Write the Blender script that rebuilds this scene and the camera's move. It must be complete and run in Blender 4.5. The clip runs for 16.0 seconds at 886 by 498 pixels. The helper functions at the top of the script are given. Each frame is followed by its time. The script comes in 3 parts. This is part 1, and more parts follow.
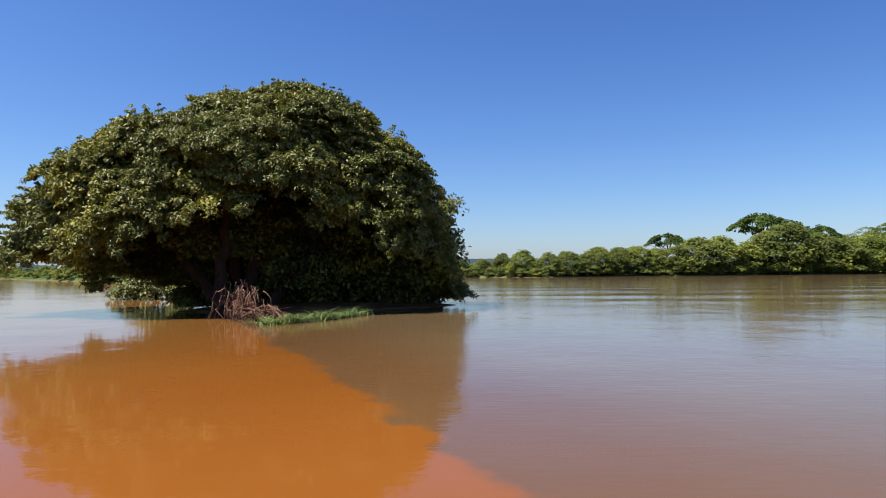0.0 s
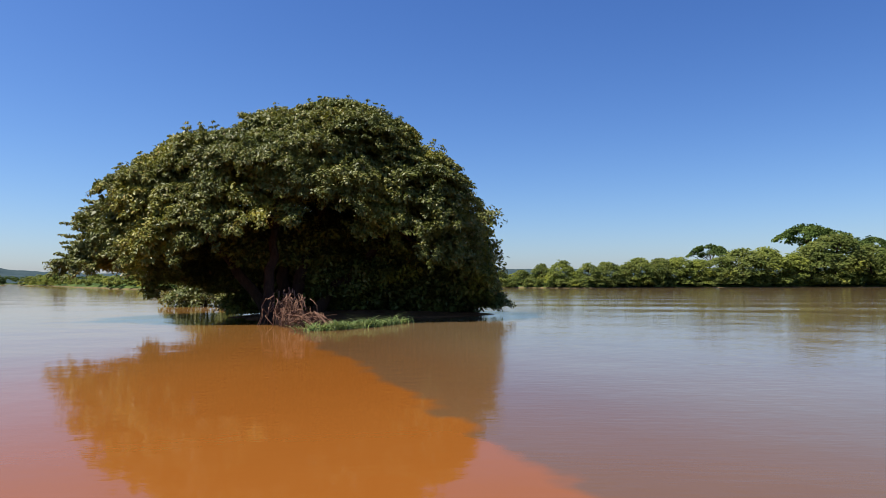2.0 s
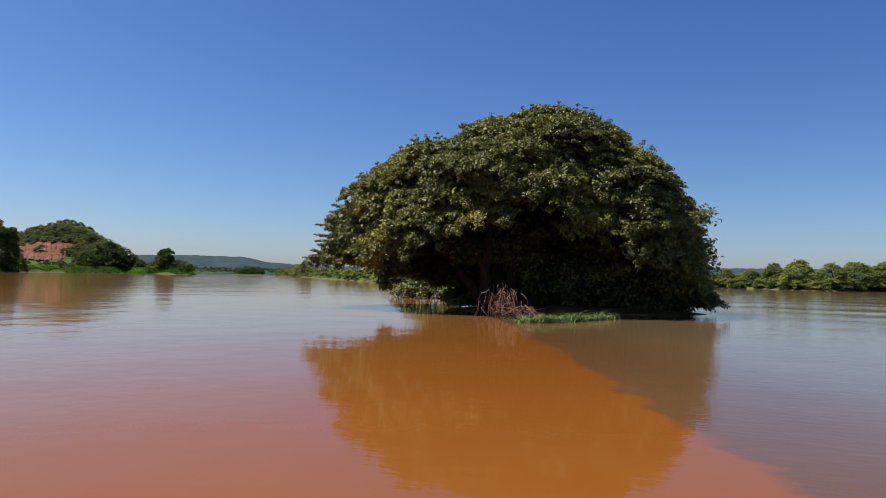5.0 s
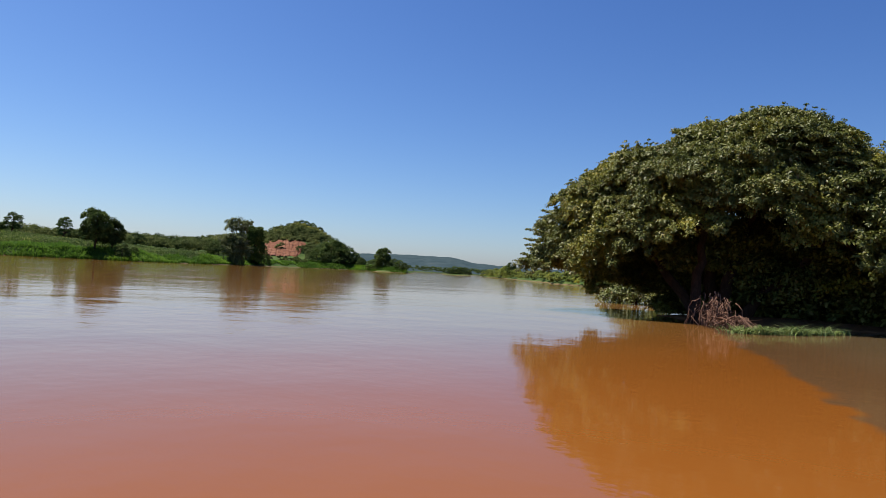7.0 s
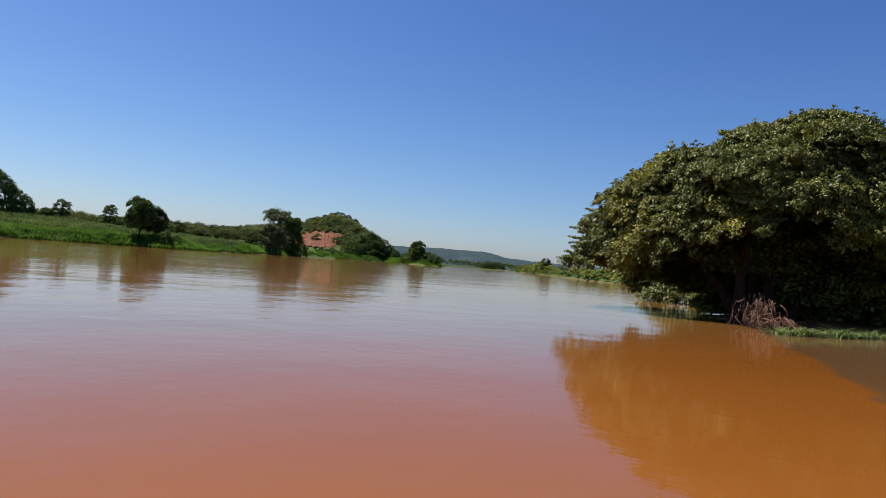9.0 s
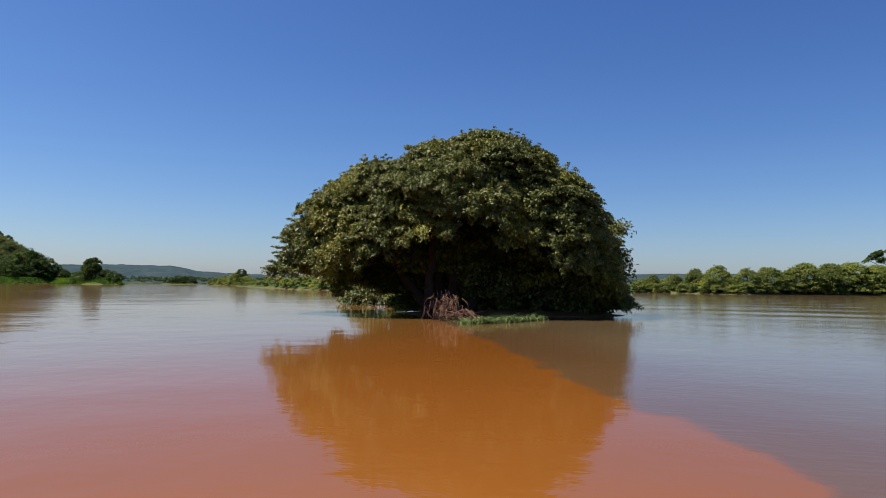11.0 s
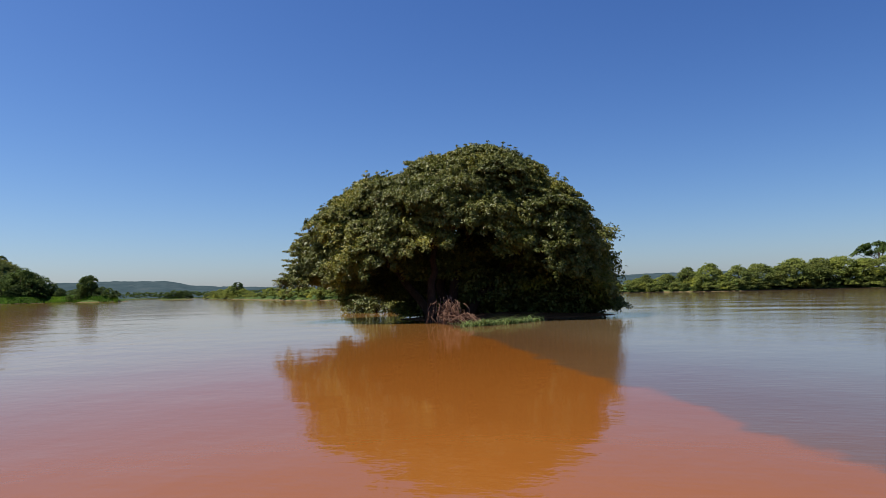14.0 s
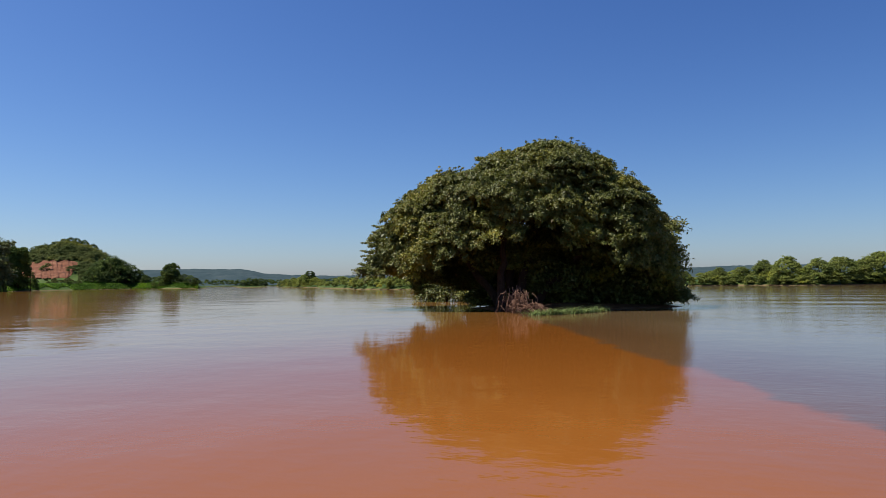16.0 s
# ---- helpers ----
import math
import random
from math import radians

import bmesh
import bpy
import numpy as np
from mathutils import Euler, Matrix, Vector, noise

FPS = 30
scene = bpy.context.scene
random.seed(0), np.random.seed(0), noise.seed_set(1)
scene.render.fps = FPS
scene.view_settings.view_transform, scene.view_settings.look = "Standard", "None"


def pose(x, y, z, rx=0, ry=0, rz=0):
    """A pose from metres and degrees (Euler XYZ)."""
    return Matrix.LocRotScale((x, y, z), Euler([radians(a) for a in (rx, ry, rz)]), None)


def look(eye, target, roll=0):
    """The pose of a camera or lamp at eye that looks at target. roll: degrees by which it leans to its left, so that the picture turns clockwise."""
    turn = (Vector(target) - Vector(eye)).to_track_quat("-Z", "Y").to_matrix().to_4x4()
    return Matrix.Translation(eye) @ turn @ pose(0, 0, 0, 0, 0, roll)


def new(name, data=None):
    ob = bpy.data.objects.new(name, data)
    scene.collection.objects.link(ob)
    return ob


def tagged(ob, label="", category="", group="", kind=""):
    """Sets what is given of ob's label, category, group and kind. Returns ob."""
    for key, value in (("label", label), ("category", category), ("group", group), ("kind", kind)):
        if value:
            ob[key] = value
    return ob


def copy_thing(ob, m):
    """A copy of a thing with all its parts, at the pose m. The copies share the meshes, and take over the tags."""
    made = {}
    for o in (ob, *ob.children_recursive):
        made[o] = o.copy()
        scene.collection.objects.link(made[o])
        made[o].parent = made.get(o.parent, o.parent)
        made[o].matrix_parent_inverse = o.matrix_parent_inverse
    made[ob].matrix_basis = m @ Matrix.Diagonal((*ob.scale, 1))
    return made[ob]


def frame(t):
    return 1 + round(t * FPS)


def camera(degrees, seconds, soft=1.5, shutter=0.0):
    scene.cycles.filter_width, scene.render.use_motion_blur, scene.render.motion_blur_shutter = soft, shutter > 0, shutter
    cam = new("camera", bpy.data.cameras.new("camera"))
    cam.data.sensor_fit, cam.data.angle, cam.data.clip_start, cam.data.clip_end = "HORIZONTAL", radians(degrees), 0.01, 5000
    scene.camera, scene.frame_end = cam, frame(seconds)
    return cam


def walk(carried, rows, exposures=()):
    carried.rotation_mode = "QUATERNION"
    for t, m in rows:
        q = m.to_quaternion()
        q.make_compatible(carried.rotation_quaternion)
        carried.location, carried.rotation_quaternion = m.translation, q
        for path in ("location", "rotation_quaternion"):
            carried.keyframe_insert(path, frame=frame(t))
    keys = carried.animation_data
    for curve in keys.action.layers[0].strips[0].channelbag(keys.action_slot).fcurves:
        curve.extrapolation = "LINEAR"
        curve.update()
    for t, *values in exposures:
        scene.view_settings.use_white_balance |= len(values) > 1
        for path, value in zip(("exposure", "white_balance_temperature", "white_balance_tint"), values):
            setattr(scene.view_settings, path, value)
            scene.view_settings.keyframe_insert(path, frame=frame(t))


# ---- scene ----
cam = camera(66.3, 16.0, 0.55)
PATH = [
    (0, (-0.000, 0.001, 1.817), (0.006, 2.000, 1.885), -0.42),
    (0.5, (-0.000, -0.246, 1.800), (0.117, 1.749, 1.881), 0.30),
    (1, (-0.001, -0.496, 1.800), (0.104, 1.499, 1.891), -0.65),
    (1.5, (0.001, -0.753, 1.800), (-0.035, 1.245, 1.889), -1.35),
    (2, (0.009, -1.014, 1.800), (-0.099, 0.981, 1.898), -0.07),
    (2.5, (0.030, -1.279, 1.800), (-0.148, 0.711, 1.892), 0.48),
    (3, (0.065, -1.552, 1.800), (-0.155, 0.434, 1.885), 0.14),
    (5.5, (0.874, -3.444, 1.803), (0.001, -1.646, 1.885), 1.84),
    (6, (1.016, -3.799, 1.800), (0.008, -2.074, 1.880), 2.42),
    (6.5, (1.148, -4.151, 1.796), (0.024, -2.498, 1.870), 2.43),
    (7, (1.258, -4.494, 1.799), (0.020, -2.925, 1.868), 3.00),
    (7.5, (1.326, -4.824, 1.804), (0.001, -3.328, 1.865), 3.34),
    (8, (1.348, -5.139, 1.801), (0.000, -3.662, 1.864), 3.55),
    (8.5, (1.340, -5.435, 1.804), (-0.005, -3.956, 1.859), 4.09),
    (9, (1.340, -5.713, 1.800), (0.027, -4.205, 1.845), 4.29),
    (9.5, (1.368, -5.981, 1.800), (0.259, -4.318, 1.862), 3.58),
    (10, (1.419, -6.252, 1.797), (0.553, -4.451, 1.874), 2.08),
    (12.5, (1.469, -8.040, 1.805), (1.064, -6.085, 1.923), 0.44),
    (13, (1.577, -8.516, 1.803), (1.100, -6.578, 1.925), 0.17),
    (13.5, (1.686, -9.006, 1.805), (1.188, -7.074, 1.934), -0.64),
    (14, (1.783, -9.517, 1.794), (1.258, -7.592, 1.919), -1.29),
    (14.5, (1.883, -10.039, 1.801), (1.260, -8.143, 1.924), -1.81),
    (15, (1.983, -10.559, 1.796), (1.320, -8.676, 1.912), -1.92),
    (15.5, (2.089, -11.070, 1.796), (1.385, -9.201, 1.904), -1.33),
    (16, (2.196, -11.572, 1.776), (1.483, -9.707, 1.876), -0.64),
]
EXPOSURES = [(0, 0.8), (3, 0.6), (5.5, 0.38), (7.5, 0.54), (9, 0.42), (12.5, 0.42), (16, 0.38)]
walk(cam, [(t, look(eye, target, roll)) for t, eye, target, roll in PATH], EXPOSURES)

# ---- world, sun ----
SUN_YAW, SUN_EL = 102.0, 62.0
world = bpy.data.worlds.new("world")
scene.world = world
world.use_nodes = True
wn = world.node_tree.nodes
sky = wn.new("ShaderNodeTexSky")
sky.sky_type = "NISHITA"
sky.sun_disc = False
sky.sun_elevation = radians(SUN_EL)
sky.sun_rotation = radians(-SUN_YAW)
sky.air_density, sky.dust_density, sky.ozone_density = 1.0, 0.6, 1.8
wn["Background"].inputs[1].default_value = 0.075
wl = world.node_tree.links
# deep clear blue overhead, paling towards the horizon
split, join = wn.new("ShaderNodeSeparateColor"), wn.new("ShaderNodeCombineColor")
wl.new(sky.outputs[0], split.inputs[0])
for i, (gain, power) in enumerate(((1.14, 1.42), (1.15, 1.27), (1.34, 1.06))):
    low, bend, high = (wn.new("ShaderNodeMath") for _ in range(3))
    low.operation, bend.operation, high.operation = "MULTIPLY", "POWER", "MULTIPLY"
    low.inputs[1].default_value, bend.inputs[1].default_value, high.inputs[1].default_value = 0.088, power, gain * 10
    wl.new(split.outputs[i], low.inputs[0])
    wl.new(low.outputs[0], bend.inputs[0])
    wl.new(bend.outputs[0], high.inputs[0])
    wl.new(high.outputs[0], join.inputs[i])
wl.new(join.outputs[0], wn["Background"].inputs[0])
sun = new("sun", bpy.data.lights.new("sun", "SUN"))
sun.data.energy, sun.data.angle, sun.data.color = 5.0, radians(0.6), (1.0, 0.94, 0.84)
sd = Vector((-math.sin(radians(SUN_YAW)) * math.cos(radians(SUN_EL)), math.cos(radians(SUN_YAW)) * math.cos(radians(SUN_EL)), math.sin(radians(SUN_EL))))
sun.matrix_world = look(sd * 300, (0, 0, 0))

# ---- materials ----


def mat(name, rough=0.8, spec=0.3):
    m = bpy.data.materials.new(name)
    m.use_nodes = True
    p = m.node_tree.nodes["Principled BSDF"]
    p.inputs["Roughness"].default_value = rough
    p.inputs["Specular IOR Level"].default_value = spec
    return m, m.node_tree.nodes, m.node_tree.links, p


def ramp(nodes, stops):
    r = nodes.new("ShaderNodeValToRGB")
    e = r.color_ramp.elements
    while len(e) < len(stops):
        e.new(0.5)
    for s, (pos, col) in zip(e, stops):
        s.position, s.color = pos, (*col, 1)
    return r


def noise_node(nodes, links, scale, detail=4.0, rough=0.55, stretch=None):
    co = nodes.new("ShaderNodeTexCoord")
    n = nodes.new("ShaderNodeTexNoise")
    n.inputs["Scale"].default_value, n.inputs["Detail"].default_value, n.inputs["Roughness"].default_value = scale, detail, rough
    if stretch:
        mp = nodes.new("ShaderNodeMapping")
        mp.inputs["Scale"].default_value = stretch
        links.new(co.outputs["Object"], mp.inputs[0])
        links.new(mp.outputs[0], n.inputs["Vector"])
    else:
        links.new(co.outputs["Object"], n.inputs["Vector"])
    return n


def mixed(nodes, links, fac, a, b, kind="MIX"):
    m = nodes.new("ShaderNodeMix")
    m.data_type, m.blend_type = "RGBA", kind
    for slot, v in ((0, fac), (6, a), (7, b)):
        if isinstance(v, (int, float)):
            m.inputs[slot].default_value = v
        elif isinstance(v, tuple):
            m.inputs[slot].default_value = (*v, 1)
        else:
            links.new(v, m.inputs[slot])
    return m.outputs[2]


def leaf_material(name, stops, shine=0.4, through_light=0.3, patch=0.35, per_object=0.0, rough=0.75):
    m, n, l, p = mat(name, rough, shine)
    g = n.new("ShaderNodeNewGeometry")
    r = ramp(n, stops)
    l.new(g.outputs["Random Per Island"], r.inputs[0])
    big = noise_node(n, l, patch, 3.0)
    tone = ramp(n, [(0.34, (0.6, 0.68, 0.65)), (0.54, (1, 1, 1)), (0.7, (1.5, 1.36, 0.8))])
    l.new(big.outputs[0], tone.inputs[0])
    col = mixed(n, l, 1.0, r.outputs[0], tone.outputs[0], "MULTIPLY")
    if per_object:
        oi = n.new("ShaderNodeObjectInfo")
        t2 = ramp(n, [(0, (1 - per_object,) * 3), (0.5, (1, 1, 1)), (1, (1 + per_object, 1 + per_object * 0.9, 1 - per_object * 0.2))])
        l.new(oi.outputs["Random"], t2.inputs[0])
        col = mixed(n, l, 1.0, col, t2.outputs[0], "MULTIPLY")
    l.new(col, p.inputs["Base Color"])
    tr = n.new("ShaderNodeBsdfTranslucent")
    l.new(col, tr.inputs[0])
    mx = n.new("ShaderNodeMixShader")
    mx.inputs[0].default_value = through_light
    l.new(p.outputs[0], mx.inputs[1])
    l.new(tr.outputs[0], mx.inputs[2])
    l.new(mx.outputs[0], n["Material Output"].inputs[0])
    return m


def noisy_material(name, stops, scale, rough=0.85, bump=0.4, bump_scale=None, spec=0.2, stretch=None):
    m, n, l, p = mat(name, rough, spec)
    a = noise_node(n, l, scale, 6.0, 0.6, stretch)
    b = noise_node(n, l, scale * 7, 5.0, 0.6, stretch)
    r = ramp(n, stops)
    l.new(a.outputs[0], r.inputs[0])
    tone = ramp(n, [(0.3, (0.7, 0.7, 0.7)), (0.7, (1.25, 1.25, 1.25))])
    l.new(b.outputs[0], tone.inputs[0])
    l.new(mixed(n, l, 1.0, r.outputs[0], tone.outputs[0], "MULTIPLY"), p.inputs["Base Color"])
    bp = n.new("ShaderNodeBump")
    bp.inputs["Strength"].default_value = bump
    bp.inputs["Distance"].default_value = 0.5 / scale * 0.2
    l.new(b.outputs[0], bp.inputs["Height"])
    l.new(bp.outputs[0], p.inputs["Normal"])
    return m


LEAF_MAIN = leaf_material("leaf_glossy_green", [(0, (0.097, 0.113, 0.020)), (0.5, (0.158, 0.172, 0.034)), (0.88, (0.228, 0.223, 0.050)), (0.98, (0.291, 0.242, 0.073)), (1, (0.259, 0.176, 0.062))], 0.32, 0.2, 0.32, 0.0, 0.5)
LEAF_BANK = leaf_material("leaf_bank", [(0, (0.165, 0.2, 0.052)), (0.5, (0.21, 0.245, 0.065)), (1, (0.265, 0.285, 0.082))], 0.05, 0.5, 0.12, 0.22)
LEAF_DARK = leaf_material("leaf_dark", [(0, (0.045, 0.073, 0.019)), (0.6, (0.076, 0.114, 0.030)), (1, (0.112, 0.148, 0.039))], 0.08, 0.25, 0.12, 0.25)
LEAF_OLIVE = leaf_material("leaf_hill_olive", [(0, (0.080, 0.108, 0.031)), (0.6, (0.137, 0.160, 0.053)), (1, (0.211, 0.214, 0.074))], 0.05, 0.3, 0.03)
LEAF_DRY = leaf_material("leaf_dry_olive", [(0, (0.114, 0.138, 0.048)), (0.6, (0.178, 0.203, 0.081)), (1, (0.259, 0.259, 0.114))], 0.3, 0.3, 0.12, 0.2)
GRASS = leaf_material("river_grass", [(0, (0.058, 0.128, 0.014)), (0.6, (0.099, 0.197, 0.022)), (1, (0.156, 0.249, 0.040))], 0.1, 0.45, 0.06)
CORN = leaf_material("maize_leaf", [(0, (0.039, 0.069, 0.014)), (0.6, (0.084, 0.126, 0.028)), (0.9, (0.168, 0.202, 0.074)), (1, (0.259, 0.259, 0.121))], 0.1, 0.4, 0.06)
REED = leaf_material("shore_grass", [(0, (0.091, 0.143, 0.039)), (0.6, (0.156, 0.221, 0.065)), (1, (0.312, 0.325, 0.130))], 0.35, 0.3, 0.8)
BARK = noisy_material("bark", [(0.3, (0.027, 0.014, 0.009)), (0.7, (0.072, 0.039, 0.025))], 2.5, 0.9, 0.6, stretch=(3, 3, 0.6))
ROOT = noisy_material("dead_wood", [(0.3, (0.106, 0.048, 0.029)), (0.7, (0.270, 0.156, 0.106))], 3.0, 0.9, 0.5)
MUD = noisy_material("mud", [(0.3, (0.12, 0.05, 0.02)), (0.7, (0.22, 0.11, 0.05))], 1.2, 0.7, 0.5)
RED_EARTH = noisy_material("red_earth", [(0.3, (0.084, 0.031, 0.016)), (0.5, (0.168, 0.065, 0.032)), (0.7, (0.236, 0.112, 0.065))], 0.16, 0.95, 0.8, stretch=(1, 1, 3))


def ground_material():
    m, n, l, p = mat("bank_soil_and_grass", 0.95, 0.1)
    a = noise_node(n, l, 0.035, 5.0)
    b = noise_node(n, l, 0.7, 5.0)
    r = ramp(n, [(0.35, (0.034, 0.062, 0.014)), (0.52, (0.055, 0.092, 0.019)), (0.68, (0.088, 0.118, 0.03))])
    l.new(a.outputs[0], r.inputs[0])
    t = ramp(n, [(0.3, (0.6, 0.6, 0.6)), (0.7, (1.3, 1.3, 1.3))])
    l.new(b.outputs[0], t.inputs[0])
    green = mixed(n, l, 1.0, r.outputs[0], t.outputs[0], "MULTIPLY")
    co = n.new("ShaderNodeTexCoord")
    s = n.new("ShaderNodeSeparateXYZ")
    l.new(co.outputs["Object"], s.inputs[0])
    w = n.new("ShaderNodeMath")
    w.operation = "MULTIPLY_ADD"
    l.new(b.outputs[0], w.inputs[0])
    w.inputs[1].default_value = -1.2
    l.new(s.outputs[2], w.inputs[2])
    soil = n.new("ShaderNodeMapRange")
    soil.inputs[1].default_value, soil.inputs[2].default_value = -0.55, -0.2
    l.new(w.outputs[0], soil.inputs[0])
    l.new(mixed(n, l, soil.outputs[0], (0.15, 0.105, 0.055), green), p.inputs["Base Color"])
    return m


def EDGE(op, y):
    """x of the edge between the streams as a function of y."""
    return op("ADD", 3.1, op("MULTIPLY", y, -0.43))


def water_material():
    """Muddy river: a red-brown stream beside a greyer one, under a clear reflecting surface."""
    m, n, l, p = mat("muddy_water", 0.055, 0.25)
    p.inputs["Specular Tint"].default_value = (0.95, 1.0, 0.45, 1)
    p.inputs["IOR"].default_value = 1.333
    co = n.new("ShaderNodeTexCoord")
    s = n.new("ShaderNodeSeparateXYZ")
    l.new(co.outputs["Object"], s.inputs[0])

    def op(kind, a, b=None, c=None):
        q = n.new("ShaderNodeMath")
        q.operation = kind
        for i, v in enumerate((a, b, c)):
            if v is None:
                continue
            if isinstance(v, (int, float)):
                q.inputs[i].default_value = v
            else:
                l.new(v, q.inputs[i])
        return q.outputs[0]

    # the edge between the two streams runs from the bank of the islet towards the boat
    curl = noise_node(n, l, 0.22, 4.0)
    fine = noise_node(n, l, 1.1, 3.0)
    wob = op("ADD", op("MULTIPLY", op("SUBTRACT", curl.outputs[0], 0.5), 2.2), op("MULTIPLY", op("SUBTRACT", fine.outputs[0], 0.5), 1.2))
    edge_x = EDGE(op, s.outputs[1])
    side = op("ADD", op("SUBTRACT", s.outputs[0], edge_x), wob)
    f = n.new("ShaderNodeMapRange")
    f.interpolation_type = "SMOOTHSTEP"
    f.inputs[1].default_value, f.inputs[2].default_value = -0.12, 0.28
    l.new(side, f.inputs[0])
    tone = noise_node(n, l, 0.05, 4.0)
    r1 = ramp(n, [(0.35, (0.205, 0.067, 0.011)), (0.65, (0.241, 0.082, 0.014))])
    l.new(tone.outputs[0], r1.inputs[0])
    r2 = ramp(n, [(0.35, (0.131, 0.087, 0.041)), (0.65, (0.168, 0.111, 0.057))])
    l.new(tone.outputs[0], r2.inputs[0])
    r3 = ramp(n, [(0.35, (0.118, 0.060, 0.024)), (0.65, (0.144, 0.074, 0.032))])
    l.new(tone.outputs[0], r3.inputs[0])
    g = n.new("ShaderNodeMapRange")
    g.interpolation_type = "SMOOTHSTEP"
    g.inputs[1].default_value, g.inputs[2].default_value = 0.8, 6.5
    l.new(side, g.inputs[0])
    clear = mixed(n, l, g.outputs[0], r3.outputs[0], r2.outputs[0])
    # the main channel beyond the red plume runs tan
    r4 = ramp(n, [(0.35, (0.184, 0.088, 0.022)), (0.65, (0.220, 0.106, 0.029))])
    l.new(tone.outputs[0], r4.inputs[0])
    chan = n.new("ShaderNodeMapRange")
    chan.interpolation_type = "SMOOTHSTEP"
    chan.inputs[1].default_value, chan.inputs[2].default_value = -3.5, -15.0
    l.new(op("ADD", op("ADD", s.outputs[0], op("MULTIPLY", s.outputs[1], -0.12)), wob), chan.inputs[0])
    red = mixed(n, l, chan.outputs[0], r1.outputs[0], r4.outputs[0])
    l.new(mixed(n, l, f.outputs[0], red, clear), p.inputs["Base Color"])
    # ripples at three sizes, and the spent wake of a boat in the side channel
    small = noise_node(n, l, 2.6, 3.0, 0.55)
    mid = noise_node(n, l, 0.45, 3.0, 0.5)
    swell = noise_node(n, l, 0.13, 2.0, 0.5)
    calm = noise_node(n, l, 0.04, 3.0, 0.55)
    patch = n.new("ShaderNodeMapRange")
    patch.inputs[1].default_value, patch.inputs[2].default_value = 0.4, 0.65
    patch.inputs[3].default_value, patch.inputs[4].default_value = 0.5, 1.3
    l.new(calm.outputs[0], patch.inputs[0])
    wake = n.new("ShaderNodeTexWave")
    wake.bands_direction, wake.wave_profile = "Y", "SIN"
    wake.inputs["Scale"].default_value, wake.inputs["Distortion"].default_value = 0.028, 4.5
    wake.inputs["Detail"].default_value, wake.inputs["Detail Scale"].default_value = 2.0, 1.2
    wmap = n.new("ShaderNodeMapping")
    wmap.inputs["Rotation"].default_value = (0, 0, 0.1)
    wmap.inputs["Scale"].default_value = (0.35, 1, 1)
    l.new(co.outputs["Object"], wmap.inputs[0])
    l.new(wmap.outputs[0], wake.inputs["Vector"])

    def band(v, a, b):
        q = n.new("ShaderNodeMapRange")
        q.interpolation_type = "SMOOTHSTEP"
        q.inputs[1].default_value, q.inputs[2].default_value = a, b
        l.new(v, q.inputs[0])
        return q.outputs[0]

    zone = op("MULTIPLY", band(s.outputs[0], 0, 12), op("MULTIPLY", band(s.outputs[1], 34, 46), band(s.outputs[1], 210, 120)))
    h = op("ADD", op("MULTIPLY", small.outputs[0], 0.005), op("ADD", op("MULTIPLY", mid.outputs[0], 0.026), op("MULTIPLY", swell.outputs[0], 0.045)))
    h = op("MULTIPLY", h, patch.outputs[0])
    fine_rip = noise_node(n, l, 3.4, 2.0, 0.5, (0.55, 2.2, 1))
    h = op("ADD", h, op("MULTIPLY", op("MULTIPLY", fine_rip.outputs[0], patch.outputs[0]), op("MULTIPLY_ADD", f.outputs[0], 0.004, 0.0015)))
    ruffled = op("MULTIPLY", band(s.outputs[0], -50, -130), 0.05)
    h = op("ADD", h, op("MULTIPLY", mid.outputs[0], ruffled))
    h = op("ADD", h, op("MULTIPLY", op("MULTIPLY", wake.outputs[1], zone), 0.05))
    bp = n.new("ShaderNodeBump")
    bp.inputs["Strength"].default_value, bp.inputs["Distance"].default_value = 0.8, 1.0
    l.new(h, bp.inputs["Height"])
    l.new(bp.outputs[0], p.inputs["Normal"])
    return m


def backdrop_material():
    m, n, l, p = mat("ridge_painted_haze", 1.0, 0.0)
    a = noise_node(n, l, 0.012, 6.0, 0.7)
    # woods tinted blue-grey: the haze of distance is painted into the base colour
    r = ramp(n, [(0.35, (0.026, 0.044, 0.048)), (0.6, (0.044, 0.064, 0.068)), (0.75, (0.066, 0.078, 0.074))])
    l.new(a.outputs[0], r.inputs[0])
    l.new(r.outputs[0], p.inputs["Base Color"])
    # faint blue emission imitates hazy air before the ridge
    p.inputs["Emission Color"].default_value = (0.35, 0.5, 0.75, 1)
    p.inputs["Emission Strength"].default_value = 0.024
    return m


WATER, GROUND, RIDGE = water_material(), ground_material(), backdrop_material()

# ---- mesh helpers ----
rng = np.random.default_rng(7)


def link_mesh(name, me, material, parent=None, label=""):
    me.materials.append(material)
    ob = new(name, me)
    if parent:
        ob.parent = parent
    if label:
        ob["label"] = label
    return ob


def part(name, bm, material, parent=None, label="", smooth=True):
    me = bpy.data.meshes.new(name)
    bm.to_mesh(me)
    bm.free()
    if smooth:
        for p in me.polygons:
            p.use_smooth = True
    return link_mesh(name, me, material, parent, label)


def quads_mesh(name, v):
    """A mesh of loose four-cornered blades, v: (n, 4, 3)."""
    n = len(v)
    me = bpy.data.meshes.new(name)
    me.vertices.add(4 * n)
    me.vertices.foreach_set("co", np.ascontiguousarray(v, dtype=np.float32).ravel())
    me.loops.add(4 * n)
    me.loops.foreach_set("vertex_index", np.arange(4 * n, dtype=np.int32))
    me.polygons.add(n)
    me.polygons.foreach_set("loop_start", np.arange(0, 4 * n, 4, dtype=np.int32))
    me.update(calc_edges=True)
    return me


